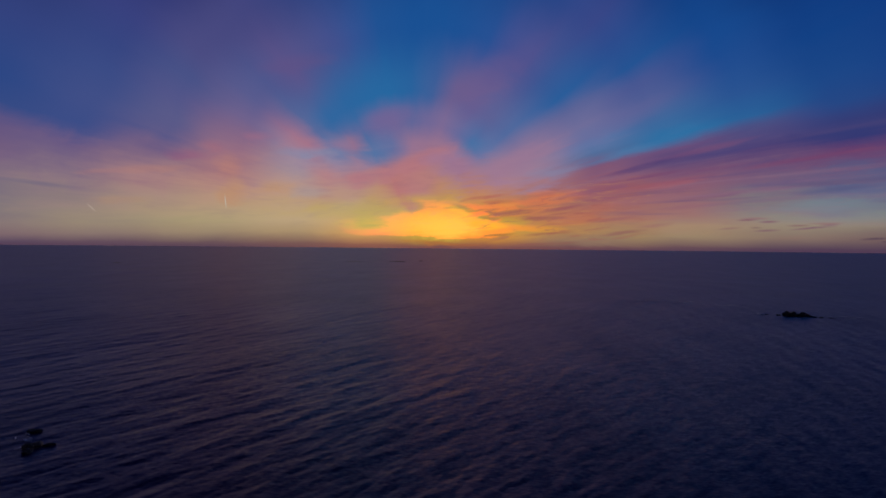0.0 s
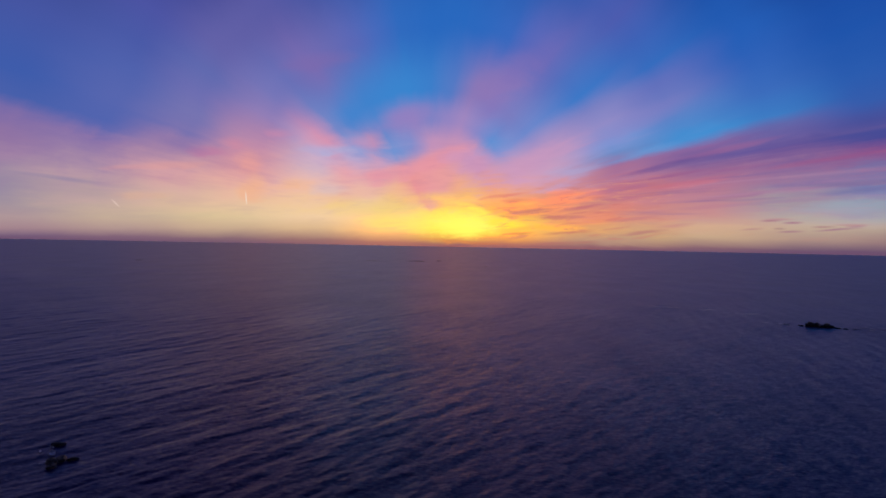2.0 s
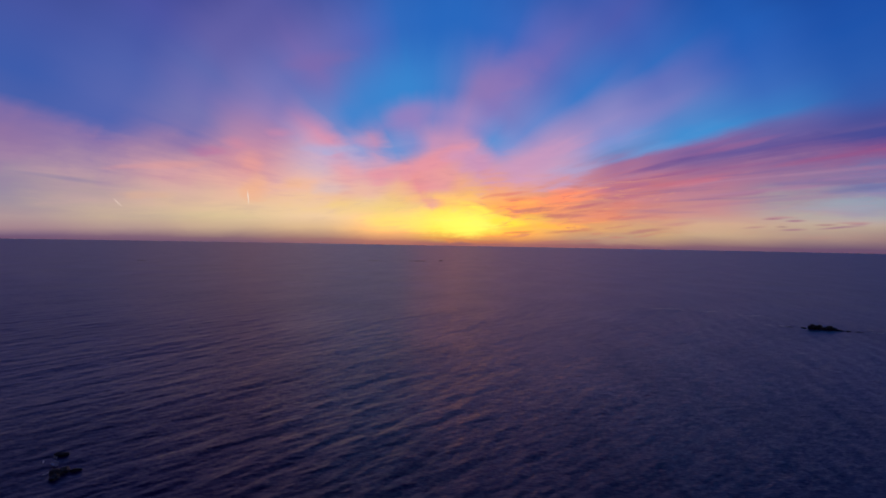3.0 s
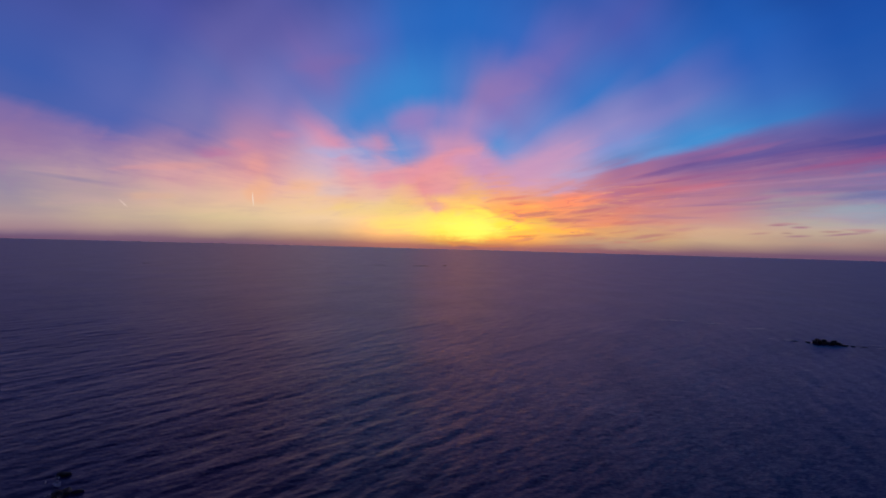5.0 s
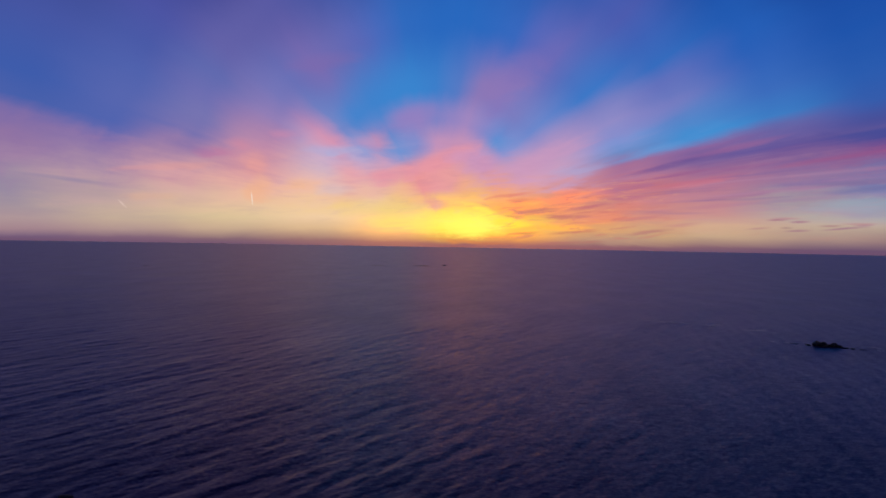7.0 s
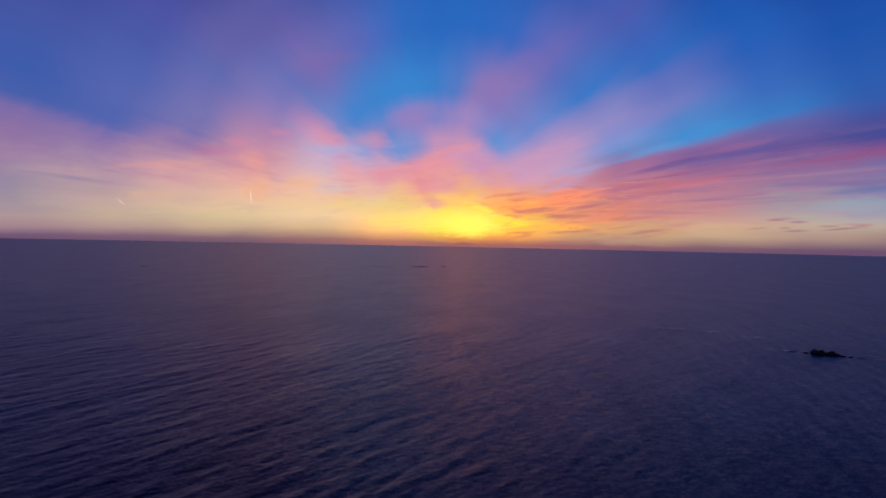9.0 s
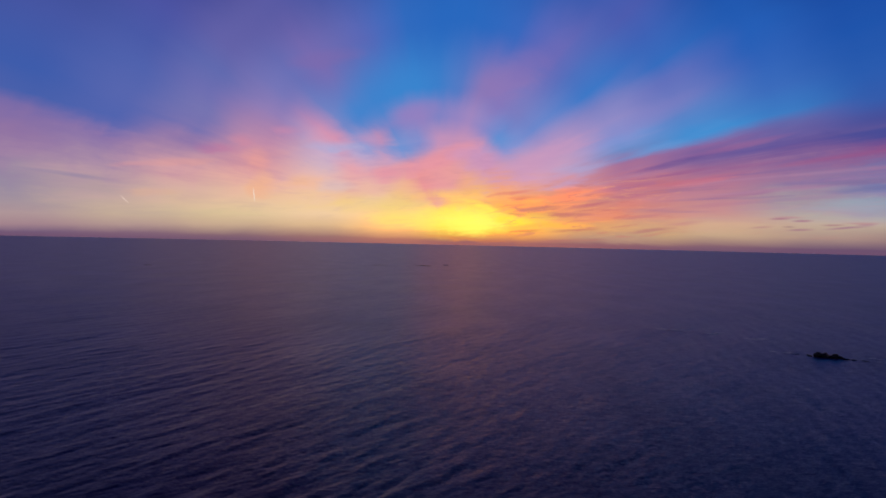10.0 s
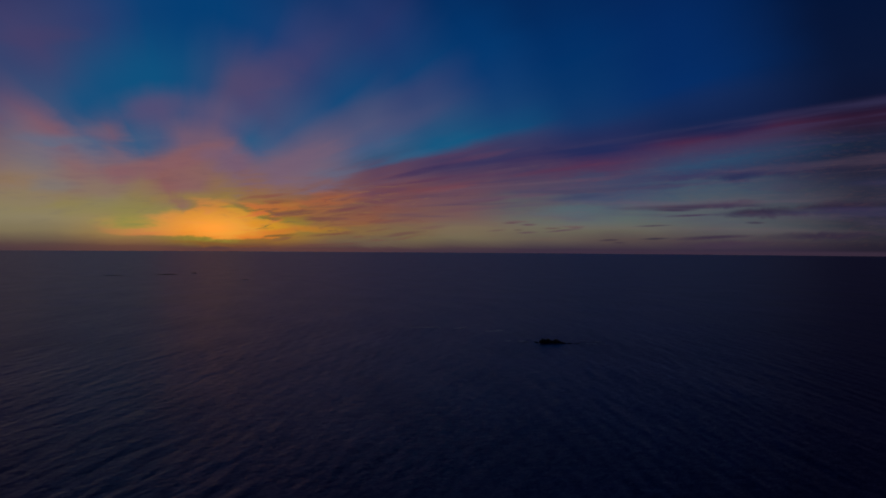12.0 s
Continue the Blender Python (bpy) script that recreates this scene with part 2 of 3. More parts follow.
cloud(-3.21, 7.83, 6.30, 1.15, 22.0, (233, 150, 163), 0.70, 0.60, billowy=True)
cloud(-6.59, 7.09, 3.60, 0.81, 15.0, (233, 150, 161), 0.50, 0.60, billowy=True)
cloud(0.16, 8.67, 3.60, 0.81, 9.0, (200, 152, 194), 0.50, 0.50, billowy=True)
cloud(-6.58, 6.57, 4.80, 1.08, 7.0, (229, 150, 165), 0.45, 0.60, billowy=True)
cloud(-30.01, 4.29, 4.20, 0.54, 2.0, (219, 174, 153), 0.50, 0.60, billowy=True)
cloud(-37.33, 5.73, 7.51, 0.35, -7.0, (136, 128, 161), 0.48, 0.60)
cloud(-26.44, 9.15, 3.75, 0.99, -11.0, (128, 112, 169), 0.50, 0.50)
cloud(-14.06, 16.92, 5.40, 1.22, 9.0, (124, 106, 173), 0.55, 0.40, billowy=True)
cloud(3.19, 14.87, 5.70, 2.98, 35.0, (151, 118, 177), 0.45, 0.50, billowy=True)
cloud(6.53, 17.64, 4.80, 1.76, 37.0, (114, 106, 182), 0.35, 0.40, billowy=True)
cloud(2.76, 9.50, 2.75, 1.13, 13.0, (89, 146, 212), 0.40, 0.50)
cloud(6.44, 7.89, 8.13, 1.55, 25.0, (202, 152, 190), 0.60, 0.60)
cloud(1.75, 7.55, 3.00, 1.76, 9.0, (204, 152, 192), 0.50, 0.50, billowy=True)
cloud(10.10, 7.17, 3.75, 0.84, 9.0, (163, 166, 212), 0.50, 0.60)
cloud(9.60, 5.86, 3.13, 0.63, 9.0, (184, 158, 202), 0.50, 0.60)
cloud(16.85, 8.96, 5.00, 0.91, 15.0, (95, 154, 216), 0.50, 0.50)
cloud(21.77, 10.92, 5.63, 1.06, 14.0, (64, 144, 212), 0.40, 0.50)
cloud(15.76, 11.70, 8.13, 1.55, 26.0, (136, 130, 196), 0.40, 0.50)
cloud(-1.19, 2.28, 6.89, 1.90, 1.0, (272, 226, 106), 0.65, 0.50, billowy=True)
cloud(-6.51, 2.30, 4.20, 1.08, 1.0, (246, 230, 114), 0.60, 0.50, billowy=True)
cloud(-2.58, 4.35, 4.20, 1.15, 3.0, (244, 192, 126), 0.85, 0.50, billowy=True)
cloud(-1.43, 4.10, 4.68, 1.15, -1.0, (272, 206, 112), 0.70, 0.60, billowy=True)
cloud(1.92, 3.85, 2.04, 0.54, -13.0, (235, 162, 122), 0.60, 0.60, billowy=True)
cloud(0.80, 2.11, 5.52, 1.90, -1.0, (272, 246, 102), 0.95, 0.30, billowy=True)
cloud(1.82, 3.12, 3.60, 0.61, -21.0, (272, 238, 92), 0.90, 0.50, billowy=True)
cloud(3.92, 2.27, 2.76, 0.61, -9.0, (272, 226, 71), 0.90, 0.50, billowy=True)
cloud(5.98, 3.87, 6.26, 1.41, 6.0, (272, 164, 94), 0.70, 0.80)
cloud(9.62, 4.82, 4.38, 0.99, 7.0, (272, 150, 106), 0.75, 0.80)
cloud(11.48, 2.76, 5.00, 0.91, 5.0, (242, 152, 106), 0.70, 0.80)
cloud(7.06, 1.80, 6.26, 0.63, 4.0, (272, 186, 80), 0.80, 0.60)
cloud(13.55, 3.48, 3.75, 1.27, 9.0, (229, 134, 114), 0.50, 0.80)
cloud(6.62, 3.46, 2.75, 0.35, 5.0, (184, 112, 114), 0.64, 0.70)
cloud(6.08, 4.18, 1.63, 0.35, 4.0, (272, 184, 94), 0.56, 0.60)
cloud(10.92, 4.79, 2.13, 0.49, 6.0, (244, 152, 114), 0.60, 0.70)
cloud(14.90, 0.79, 5.00, 0.84, 2.0, (184, 146, 129), 0.50, 0.50)
cloud(-0.48, 0.47, 2.50, 0.28, -1.0, (208, 130, 88), 0.56, 0.60)
cloud(4.14, 4.83, 2.88, 0.28, 9.0, (225, 122, 114), 0.64, 0.70)
cloud(9.13, 2.93, 2.75, 0.28, 5.0, (190, 110, 108), 0.64, 0.70)
cloud(11.46, 3.96, 3.75, 0.28, 11.0, (186, 104, 122), 0.64, 0.70)
cloud(10.13, 5.24, 2.88, 0.28, 10.0, (209, 130, 133), 0.48, 0.70)
cloud(5.19, 4.37, 2.25, 0.28, 3.0, (233, 130, 102), 0.56, 0.70)
cloud(3.91, 2.89, 1.63, 0.21, 3.0, (219, 140, 92), 0.56, 0.70)
cloud(13.79, 4.63, 4.38, 0.35, 10.0, (184, 108, 133), 0.56, 0.70)
cloud(14.82, 5.69, 5.63, 0.35, 11.0, (171, 104, 141), 0.56, 0.70)
cloud(15.39, 2.83, 3.75, 0.28, 8.0, (194, 122, 126), 0.56, 0.70)
cloud(2.13, 0.36, 4.38, 0.28, -1.0, (208, 122, 82), 0.68, 0.60)
cloud(4.98, 1.29, 2.88, 0.25, 6.0, (206, 122, 86), 0.64, 0.60)
cloud(9.67, 1.53, 3.13, 0.21, 6.0, (199, 120, 98), 0.56, 0.60)
cloud(8.39, 0.52, 2.88, 0.21, 4.0, (175, 108, 110), 0.56, 0.60)
cloud(-1.26, 0.61, 3.75, 0.21, -4.0, (229, 146, 78), 0.64, 0.60)
cloud(16.45, 1.70, 2.63, 0.28, 8.0, (178, 114, 118), 0.64, 0.60)
cloud(19.31, 2.37, 3.75, 0.28, 7.0, (194, 130, 133), 0.48, 0.70)
cloud(11.25, 0.67, 1.88, 0.18, 3.0, (184, 115, 107), 0.48, 0.60)
cloud(19.47, 8.11, 5.00, 0.35, 14.0, (101, 80, 145), 0.64, 0.60)
cloud(16.87, 7.44, 3.75, 0.28, 14.0, (120, 86, 147), 0.56, 0.60)
cloud(18.45, 6.90, 5.63, 0.28, 11.0, (146, 88, 139), 0.56, 0.60)
cloud(26.23, 9.43, 6.88, 0.49, 12.0, (95, 84, 153), 0.75, 0.60)
cloud(24.17, 7.62, 6.26, 0.28, 10.0, (146, 92, 143), 0.48, 0.60)
cloud(23.62, 9.39, 6.88, 0.42, 14.0, (153, 98, 149), 0.50, 0.60)
cloud(19.50, 6.19, 6.88, 0.42, 10.0, (200, 110, 131), 0.60, 0.70)
cloud(34.06, 8.83, 8.76, 0.42, 9.0, (155, 84, 133), 0.60, 0.50)
cloud(34.55, 10.72, 7.51, 0.84, 10.0, (72, 76, 149), 0.60, 0.50)
cloud(26.30, 5.36, 7.51, 0.49, 7.0, (159, 112, 149), 0.60, 0.70)
cloud(30.97, 6.38, 7.51, 0.35, 7.0, (134, 108, 159), 0.48, 0.70)
cloud(22.14, 4.14, 6.88, 0.35, 6.0, (184, 124, 143), 0.48, 0.70)
cloud(29.43, 4.79, 6.88, 0.28, 5.0, (153, 130, 159), 0.48, 0.70)
cloud(36.20, 5.90, 5.63, 0.42, 6.0, (107, 108, 161), 0.60, 0.60)
cloud(35.18, 4.47, 6.88, 0.84, 4.0, (151, 166, 182), 0.60, 0.40)
cloud(28.16, 2.94, 1.63, 0.21, 4.0, (159, 98, 126), 0.72, 0.50)
cloud(30.25, 2.82, 1.38, 0.18, 3.0, (155, 100, 129), 0.68, 0.50)
cloud(34.17, 2.27, 2.88, 0.18, 5.0, (153, 104, 133), 0.72, 0.50)
cloud(30.11, 1.99, 1.75, 0.18, 4.0, (155, 108, 131), 0.64, 0.50)
cloud(26.61, 2.14, 1.88, 0.18, 4.0, (171, 118, 129), 0.48, 0.50)
cloud(35.73, 2.61, 1.25, 0.18, 5.0, (161, 112, 137), 0.56, 0.50)
cloud(-20.10, 4.20, 0.94, 0.07, -84.0, (246, 240, 228), 0.80, 0.30, trail=True)
cloud(-32.45, 3.52, 0.81, 0.10, -41.0, (237, 212, 200), 0.60, 0.30, trail=True)
cloud(61.4, 5.00, 12.00, 0.80, 4.5, (86, 64, 106), 0.85, 0.50)
cloud(74.0, 5.90, 14.00, 1.10, 4.0, (80, 60, 100), 0.80, 0.50)
cloud(72.0, 2.30, 16.00, 0.80, 2.0, (90, 68, 102), 0.80, 0.50)
cloud(52.58, 5.32, 14.92, 0.50, 2.6, (89, 68, 114), 0.85, 0.50)
cloud(56.44, 5.68, 8.22, 0.79, 2.6, (95, 72, 120), 0.80, 0.40)
cloud(48.80, 4.82, 5.05, 0.27, 1.7, (97, 72, 118), 0.80, 0.50)
cloud(51.63, 4.28, 5.70, 0.22, 2.6, (120, 80, 120), 0.85, 0.50)
cloud(46.02, 3.00, 3.86, 0.16, 1.8, (118, 92, 120), 0.75, 0.50)
cloud(60.40, 3.64, 2.40, 0.23, 1.7, (101, 78, 114), 0.70, 0.50)
cloud(54.50, 1.84, 8.12, 0.34, 2.6, (101, 76, 110), 0.85, 0.50)
cloud(56.44, 1.01, 11.15, 0.67, 1.7, (116, 86, 118), 0.75, 0.50)
cloud(45.79, 1.55, 2.98, 0.16, 2.6, (85, 72, 100), 0.85, 0.50)
cloud(39.71, 1.36, 1.91, 0.16, 2.7, (109, 84, 106), 0.80, 0.50)
cloud(41.04, 1.09, 1.18, 0.13, 0.9, (113, 86, 108), 0.70, 0.50)
cloud(29.02, 3.12, 1.99, 0.16, 0.0, (184, 138, 143), 0.70, 0.50)
cloud(33.00, 2.50, 1.73, 0.16, 1.8, (165, 122, 126), 0.70, 0.50)
cloud(35.35, 2.75, 2.07, 0.16, 1.8, (178, 132, 133), 0.60, 0.50)
cloud(29.23, 2.24, 0.99, 0.13, 0.0, (155, 118, 122), 0.60, 0.50)
cloud(36.21, 6.52, 8.83, 0.42, 4.5, (124, 104, 151), 0.60, 0.60)
cloud(47.87, 7.56, 11.16, 0.49, 4.4, (101, 96, 153), 0.60, 0.60)
cloud(57.42, 9.03, 6.49, 1.01, 5.9, (68, 70, 135), 0.70, 0.50)
cloud(55.95, 14.81, 9.95, 2.24, 6.8, (47, 62, 131), 0.50, 0.40)

# torn bars of darker and brighter cloud over the glow and the low bank beside it
bank = calc("MULTIPLY", calc("MULTIPLY", smooth(ACROSS, 0.5, 6.0), smooth(UP, 0.4, 1.4)), smooth(calc("MULTIPLY_ADD", ACROSS, -0.16, UP), 3.2, 5.2, 1.0, 0.0))
bank = calc("MULTIPLY", bank, smooth(ACROSS, 11.0, 22.0, 1.0, 0.1))
tufts = calc("SUBTRACT", grain(join(calc("MULTIPLY", ACROSS, 0.36), calc("MULTIPLY_ADD", ACROSS, -0.3, calc("MULTIPLY", UP, 2.6)), 14.0), 1.0, 5.0, 0.58, 0.8), 0.5)
SKY = blend(calc("MULTIPLY", smooth(tufts, 0.02, 0.18, 0.0, 0.6), bank), SKY, srgb(202, 116, 112))
SKY = blend(calc("MULTIPLY", smooth(tufts, -0.04, -0.2, 0.0, 0.35), bank), SKY, srgb(254, 184, 110))

# long combed streaks in the band that sweeps up to the right
LONG = streaks(24.0, 0.9, 4.0, 0.55, 5.0)
band = calc("MULTIPLY", calc("MULTIPLY", smooth(ACROSS, 10.0, 20.0), smooth(UP, 2.0, 4.0)), smooth(calc("MULTIPLY_ADD", ACROSS, -0.2, UP), 3.6, 5.0, 1.0, 0.0))
SKY = blend(calc("MULTIPLY", smooth(LONG, 0.01, 0.17, 0.0, 0.5), band), SKY, srgb(112, 94, 152))
SKY = blend(calc("MULTIPLY", smooth(LONG, -0.02, -0.18, 0.0, 0.35), band), SKY, srgb(186, 138, 166))

# finer wisps over the low cloud
wisps = calc("MULTIPLY", smooth(UP, 1.0, 3.0), LOW)
SKY = blend(calc("MULTIPLY", calc("MAXIMUM", calc("MULTIPLY", FINE, 0.6), 0.0), wisps), SKY, srgb(240, 180, 180))
SKY = blend(calc("MULTIPLY", calc("MAXIMUM", calc("MULTIPLY", FINE, -0.6), 0.0), wisps), SKY, srgb(120, 96, 150))

# dusk haze on the horizon; it is dim behind and overhead
side = calc("MULTIPLY", calc("ABSOLUTE", calc("ARCTAN2", way.outputs[0], way.outputs[1])), 57.29578)
height = calc("MAXIMUM", way.outputs[2], 0.0)
haze = blend(smooth(side, 3.0, 22.0), srgb(172, 108, 100), srgb(112, 82, 110))
SKY = blend(smooth(UP, 0.0, 0.5, 0.7, 0.0), SKY, haze)
SKY = blend(smooth(side, 48.0, 120.0, 0.0, 1.0), SKY, ramp(height, [(0.0, (44, 44, 74)), (0.35, (24, 27, 54)), (1.0, (14, 16, 32))]))
SKY = blend(smooth(height, 0.37, 0.58), SKY, srgb(14, 16, 32))

# the afterglow, above all its red, is stronger than the film can hold
tones = sky_node("ShaderNodeSeparateColor")
fill(tones.inputs[0], SKY)
core = sky_node("ShaderNodeMapping", vector_type="TEXTURE")
fill(core.inputs["Vector"], PLAIN)
core.inputs["Location"].default_value, core.inputs["Scale"].default_value = (-0.5, 1.9, 0), (13.0, 4.5, 1)
burst = sky_node("ShaderNodeTexGradient", gradient_type="QUADRATIC_SPHERE")
sky.links.new(core.outputs[0], burst.inputs[0])
strong = calc("MULTIPLY", burst.outputs["Fac"], smooth(tones.outputs[0], 0.97, 1.08))
lit = sky_node("ShaderNodeCombineColor")
fill(lit.inputs[0], calc("MULTIPLY_ADD", strong, 2.4, tones.outputs[0]))
fill(lit.inputs[1], calc("MULTIPLY_ADD", strong, 0.12, tones.outputs[1])), fill(lit.inputs[2], tones.outputs[2])

glow = sky_node("ShaderNodeBackground")
fill(glow.inputs["Color"], lit.outputs[0])
glow.inputs["Strength"].default_value = 1.0
sky.links.new(glow.outputs[0], sky_node("ShaderNodeOutputWorld").inputs["Surface"])


# ---- materials ----
def material(name):
    mat = bpy.data.materials.new(name)
    mat.use_nodes = True
    nodes, links = mat.node_tree.nodes, mat.node_tree.links
    return mat, nodes, links, nodes["Principled BSDF"]


def add_noise(nodes, links, scale, detail, stretch=(1, 1, 1), turn=0.0, rough=0.6):
    where = nodes.new("ShaderNodeNewGeometry")
    m = nodes.new("ShaderNodeMapping")
    m.inputs["Rotation"].default_value = (0, 0, turn)
    m.inputs["Scale"].default_value = stretch
    n = nodes.new("ShaderNodeTexNoise")
    n.inputs["Scale"].default_value, n.inputs["Detail"].default_value, n.inputs["Roughness"].default_value = scale, detail, rough
    links.new(where.outputs["Position"], m.inputs[0])
    links.new(m.outputs[0], n.inputs["Vector"])
    return n.outputs["Fac"]


def add_ramp(nodes, links, value, stops):
    n = nodes.new("ShaderNodeValToRGB")
    links.new(value, n.inputs[0])
    while len(n.color_ramp.elements) < len(stops):
        n.color_ramp.elements.new(0.5)
    for e, (at, colour) in zip(n.color_ramp.elements, stops):
        e.position, e.color = at, (*colour, 1)
    return n.outputs[0]


CREST = radians(66)          # crests run this far round from +x


def water_material():
    mat, nodes, links, skin = material("sea_water")
    tone = add_noise(nodes, links, 0.02, 4)
    links.new(add_ramp(nodes, links, tone, [(0.35, (0.014, 0.007, 0.15)), (0.65, (0.018, 0.009, 0.20))]), skin.inputs["Base Color"])
    skin.inputs["IOR"].default_value = 1.333
    skin.inputs["Specular IOR Level"].default_value = 0.3
    # slicks and cat's-paws change the gloss a little; far out, waves too small to be built roughen it
    far_out = nodes.new("ShaderNodeVectorMath")
    far_out.operation = "LENGTH"
    links.new(nodes.new("ShaderNodeNewGeometry").outputs["Position"], far_out.inputs[0])
    breeze = nodes.new("ShaderNodeMapRange")
    for key, v in (("From Min", 150.0), ("From Max", 1600.0), ("To Min", 0.33), ("To Max", 0.325)):
        breeze.inputs[key].default_value = v
    links.new(far_out.outputs["Value"], breeze.inputs["Value"])
    paws = nodes.new("ShaderNodeMath")
    paws.operation = "MULTIPLY_ADD"
    paws.inputs[1].default_value = 0.12
    links.new(add_noise(nodes, links, 0.05, 5, (1, 0.4, 1), -CREST), paws.inputs[0])
    links.new(breeze.outputs[0], paws.inputs[2])
    calm = nodes.new("ShaderNodeMath")
    calm.operation = "SUBTRACT"
    calm.inputs[1].default_value = 0.05
    links.new(paws.outputs[0], calm.inputs[0])
    links.new(calm.outputs[0], skin.inputs["Roughness"])
    # ripples lean the surface by the same slopes near and far
    lean = None
    where = nodes.new("ShaderNodeNewGeometry")
    for scale, detail, slope in ((1.0, 2.0, 0.16), (4.5, 3.0, 0.3)):
        m = nodes.new("ShaderNodeMapping")
        m.inputs["Rotation"].default_value, m.inputs["Scale"].default_value = (0, 0, -CREST), (0.4, 1.0, 1.0)
        n = nodes.new("ShaderNodeTexNoise")
        n.inputs["Scale"].default_value, n.inputs["Detail"].default_value = scale, detail
        links.new(where.outputs["Position"], m.inputs[0])
        links.new(m.outputs[0], n.inputs["Vector"])
        centred = nodes.new("ShaderNodeVectorMath")
        centred.operation = "SUBTRACT"
        centred.inputs[1].default_value = (0.5, 0.5, 0.5)
        links.new(n.outputs["Color"], centred.inputs[0])
        tilted = nodes.new("ShaderNodeVectorMath")
        tilted.operation = "MULTIPLY_ADD"
        tilted.inputs[1].default_value = (slope, slope, 0)
        links.new(centred.outputs[0], tilted.inputs[0])
        links.new(lean or where.outputs["Normal"], tilted.inputs[2])
        lean = tilted.outputs[0]
    unit = nodes.new("ShaderNodeVectorMath")
    unit.operation = "NORMALIZE"
    links.new(lean, unit.inputs[0])
    links.new(unit.outputs[0], skin.inputs["Normal"])
    return mat


def rock_material():
    mat, nodes, links, skin = material("wet_rock")
    tone = add_noise(nodes, links, 1.2, 8)
    links.new(add_ramp(nodes, links, tone, [(0.3, (0.07, 0.07, 0.055)), (0.55, (0.18, 0.165, 0.125)), (0.75, (0.32, 0.28, 0.21))]), skin.inputs["Base Color"])
    skin.inputs["Roughness"].default_value = 0.6
    bump = nodes.new("ShaderNodeBump")
    bump.inputs["Strength"].default_value, bump.inputs["Distance"].default_value = 0.8, 0.15
    links.new(add_noise(nodes, links, 4.0, 8), bump.inputs["Height"])
    links.new(bump.outputs[0], skin.inputs["Normal"])
    return mat


def foam_material():
    mat, nodes, links, skin = material("sea_foam")
    skin.inputs["Base Color"].default_value = (0.8, 0.82, 0.86, 1)
    skin.inputs["Roughness"].default_value = 0.4
    skin.inputs["IOR"].default_value = 1.7
    links.new(add_ramp(nodes, links, add_noise(nodes, links, 0.9, 7, (1, 1, 1), 0, 0.7), [(0.40, (0.0,) * 3), (0.58, (0.95,) * 3)]), skin.inputs["Alpha"])
    return mat


WATER, ROCK, FOAM = water_material(), rock_material(), foam_material()


def linked_mesh(name, verts, faces, mat, parent=None, smooth_faces=True):
    me = bpy.data.meshes.new(name)
    me.from_pydata(verts, [], faces)
    me.materials.append(mat)
    me.polygons.foreach_set("use_smooth", [smooth_faces] * len(me.polygons))
    ob = new(name, me)
    ob.parent = parent
    return ob


# ---- the sea: one sheet out to the horizon, with wind waves and a low swell ----
rng = np.random.default_rng(7)
WAVES = []
for length in np.geomspace(0.7, 24.0, 60):
    heading = CREST + math.pi / 2 + rng.normal(0, 0.24)
    steep = 0.011 if length < 1.5 else 0.0135 if length < 4 else 0.010 if length < 8 else 0.003
    WAVES.append((length, heading, rng.uniform(0, 2 * math.pi), steep * length / (2 * math.pi)))
WAVES += [(41.0, CREST + 1.35, 0.7, 0.03), (63.0, CREST + 1.75, 2.1, 0.04)]


def sea_height(x, y, cell=0.0):
    """Height of the water; waves too short for a mesh of that cell size are left out."""
    z = np.zeros_like(x)
    # gusts: the short waves stand higher in some patches than in others
    gust = 1.0 + 0.35 * np.sin(x / 37 + 1.3 * np.sin(y / 61)) * np.sin(y / 29 + 0.8 * np.sin(x / 47))
    for length, heading, phase, amp in WAVES:
        k = 2 * math.pi / length
        keep = np.clip(length / (2.4 * np.maximum(cell, 1e-6)) - 0.6, 0, 1) * (gust if length < 12 else 1.0)
        a = k * (x * math.cos(heading) + y * math.sin(heading)) + phase + 0.6 * np.sin(x / 23 + y / 31 + length)
        z += amp * keep * (np.sin(a) + 0.18 * np.sin(2 * a + 1.57))
    return z


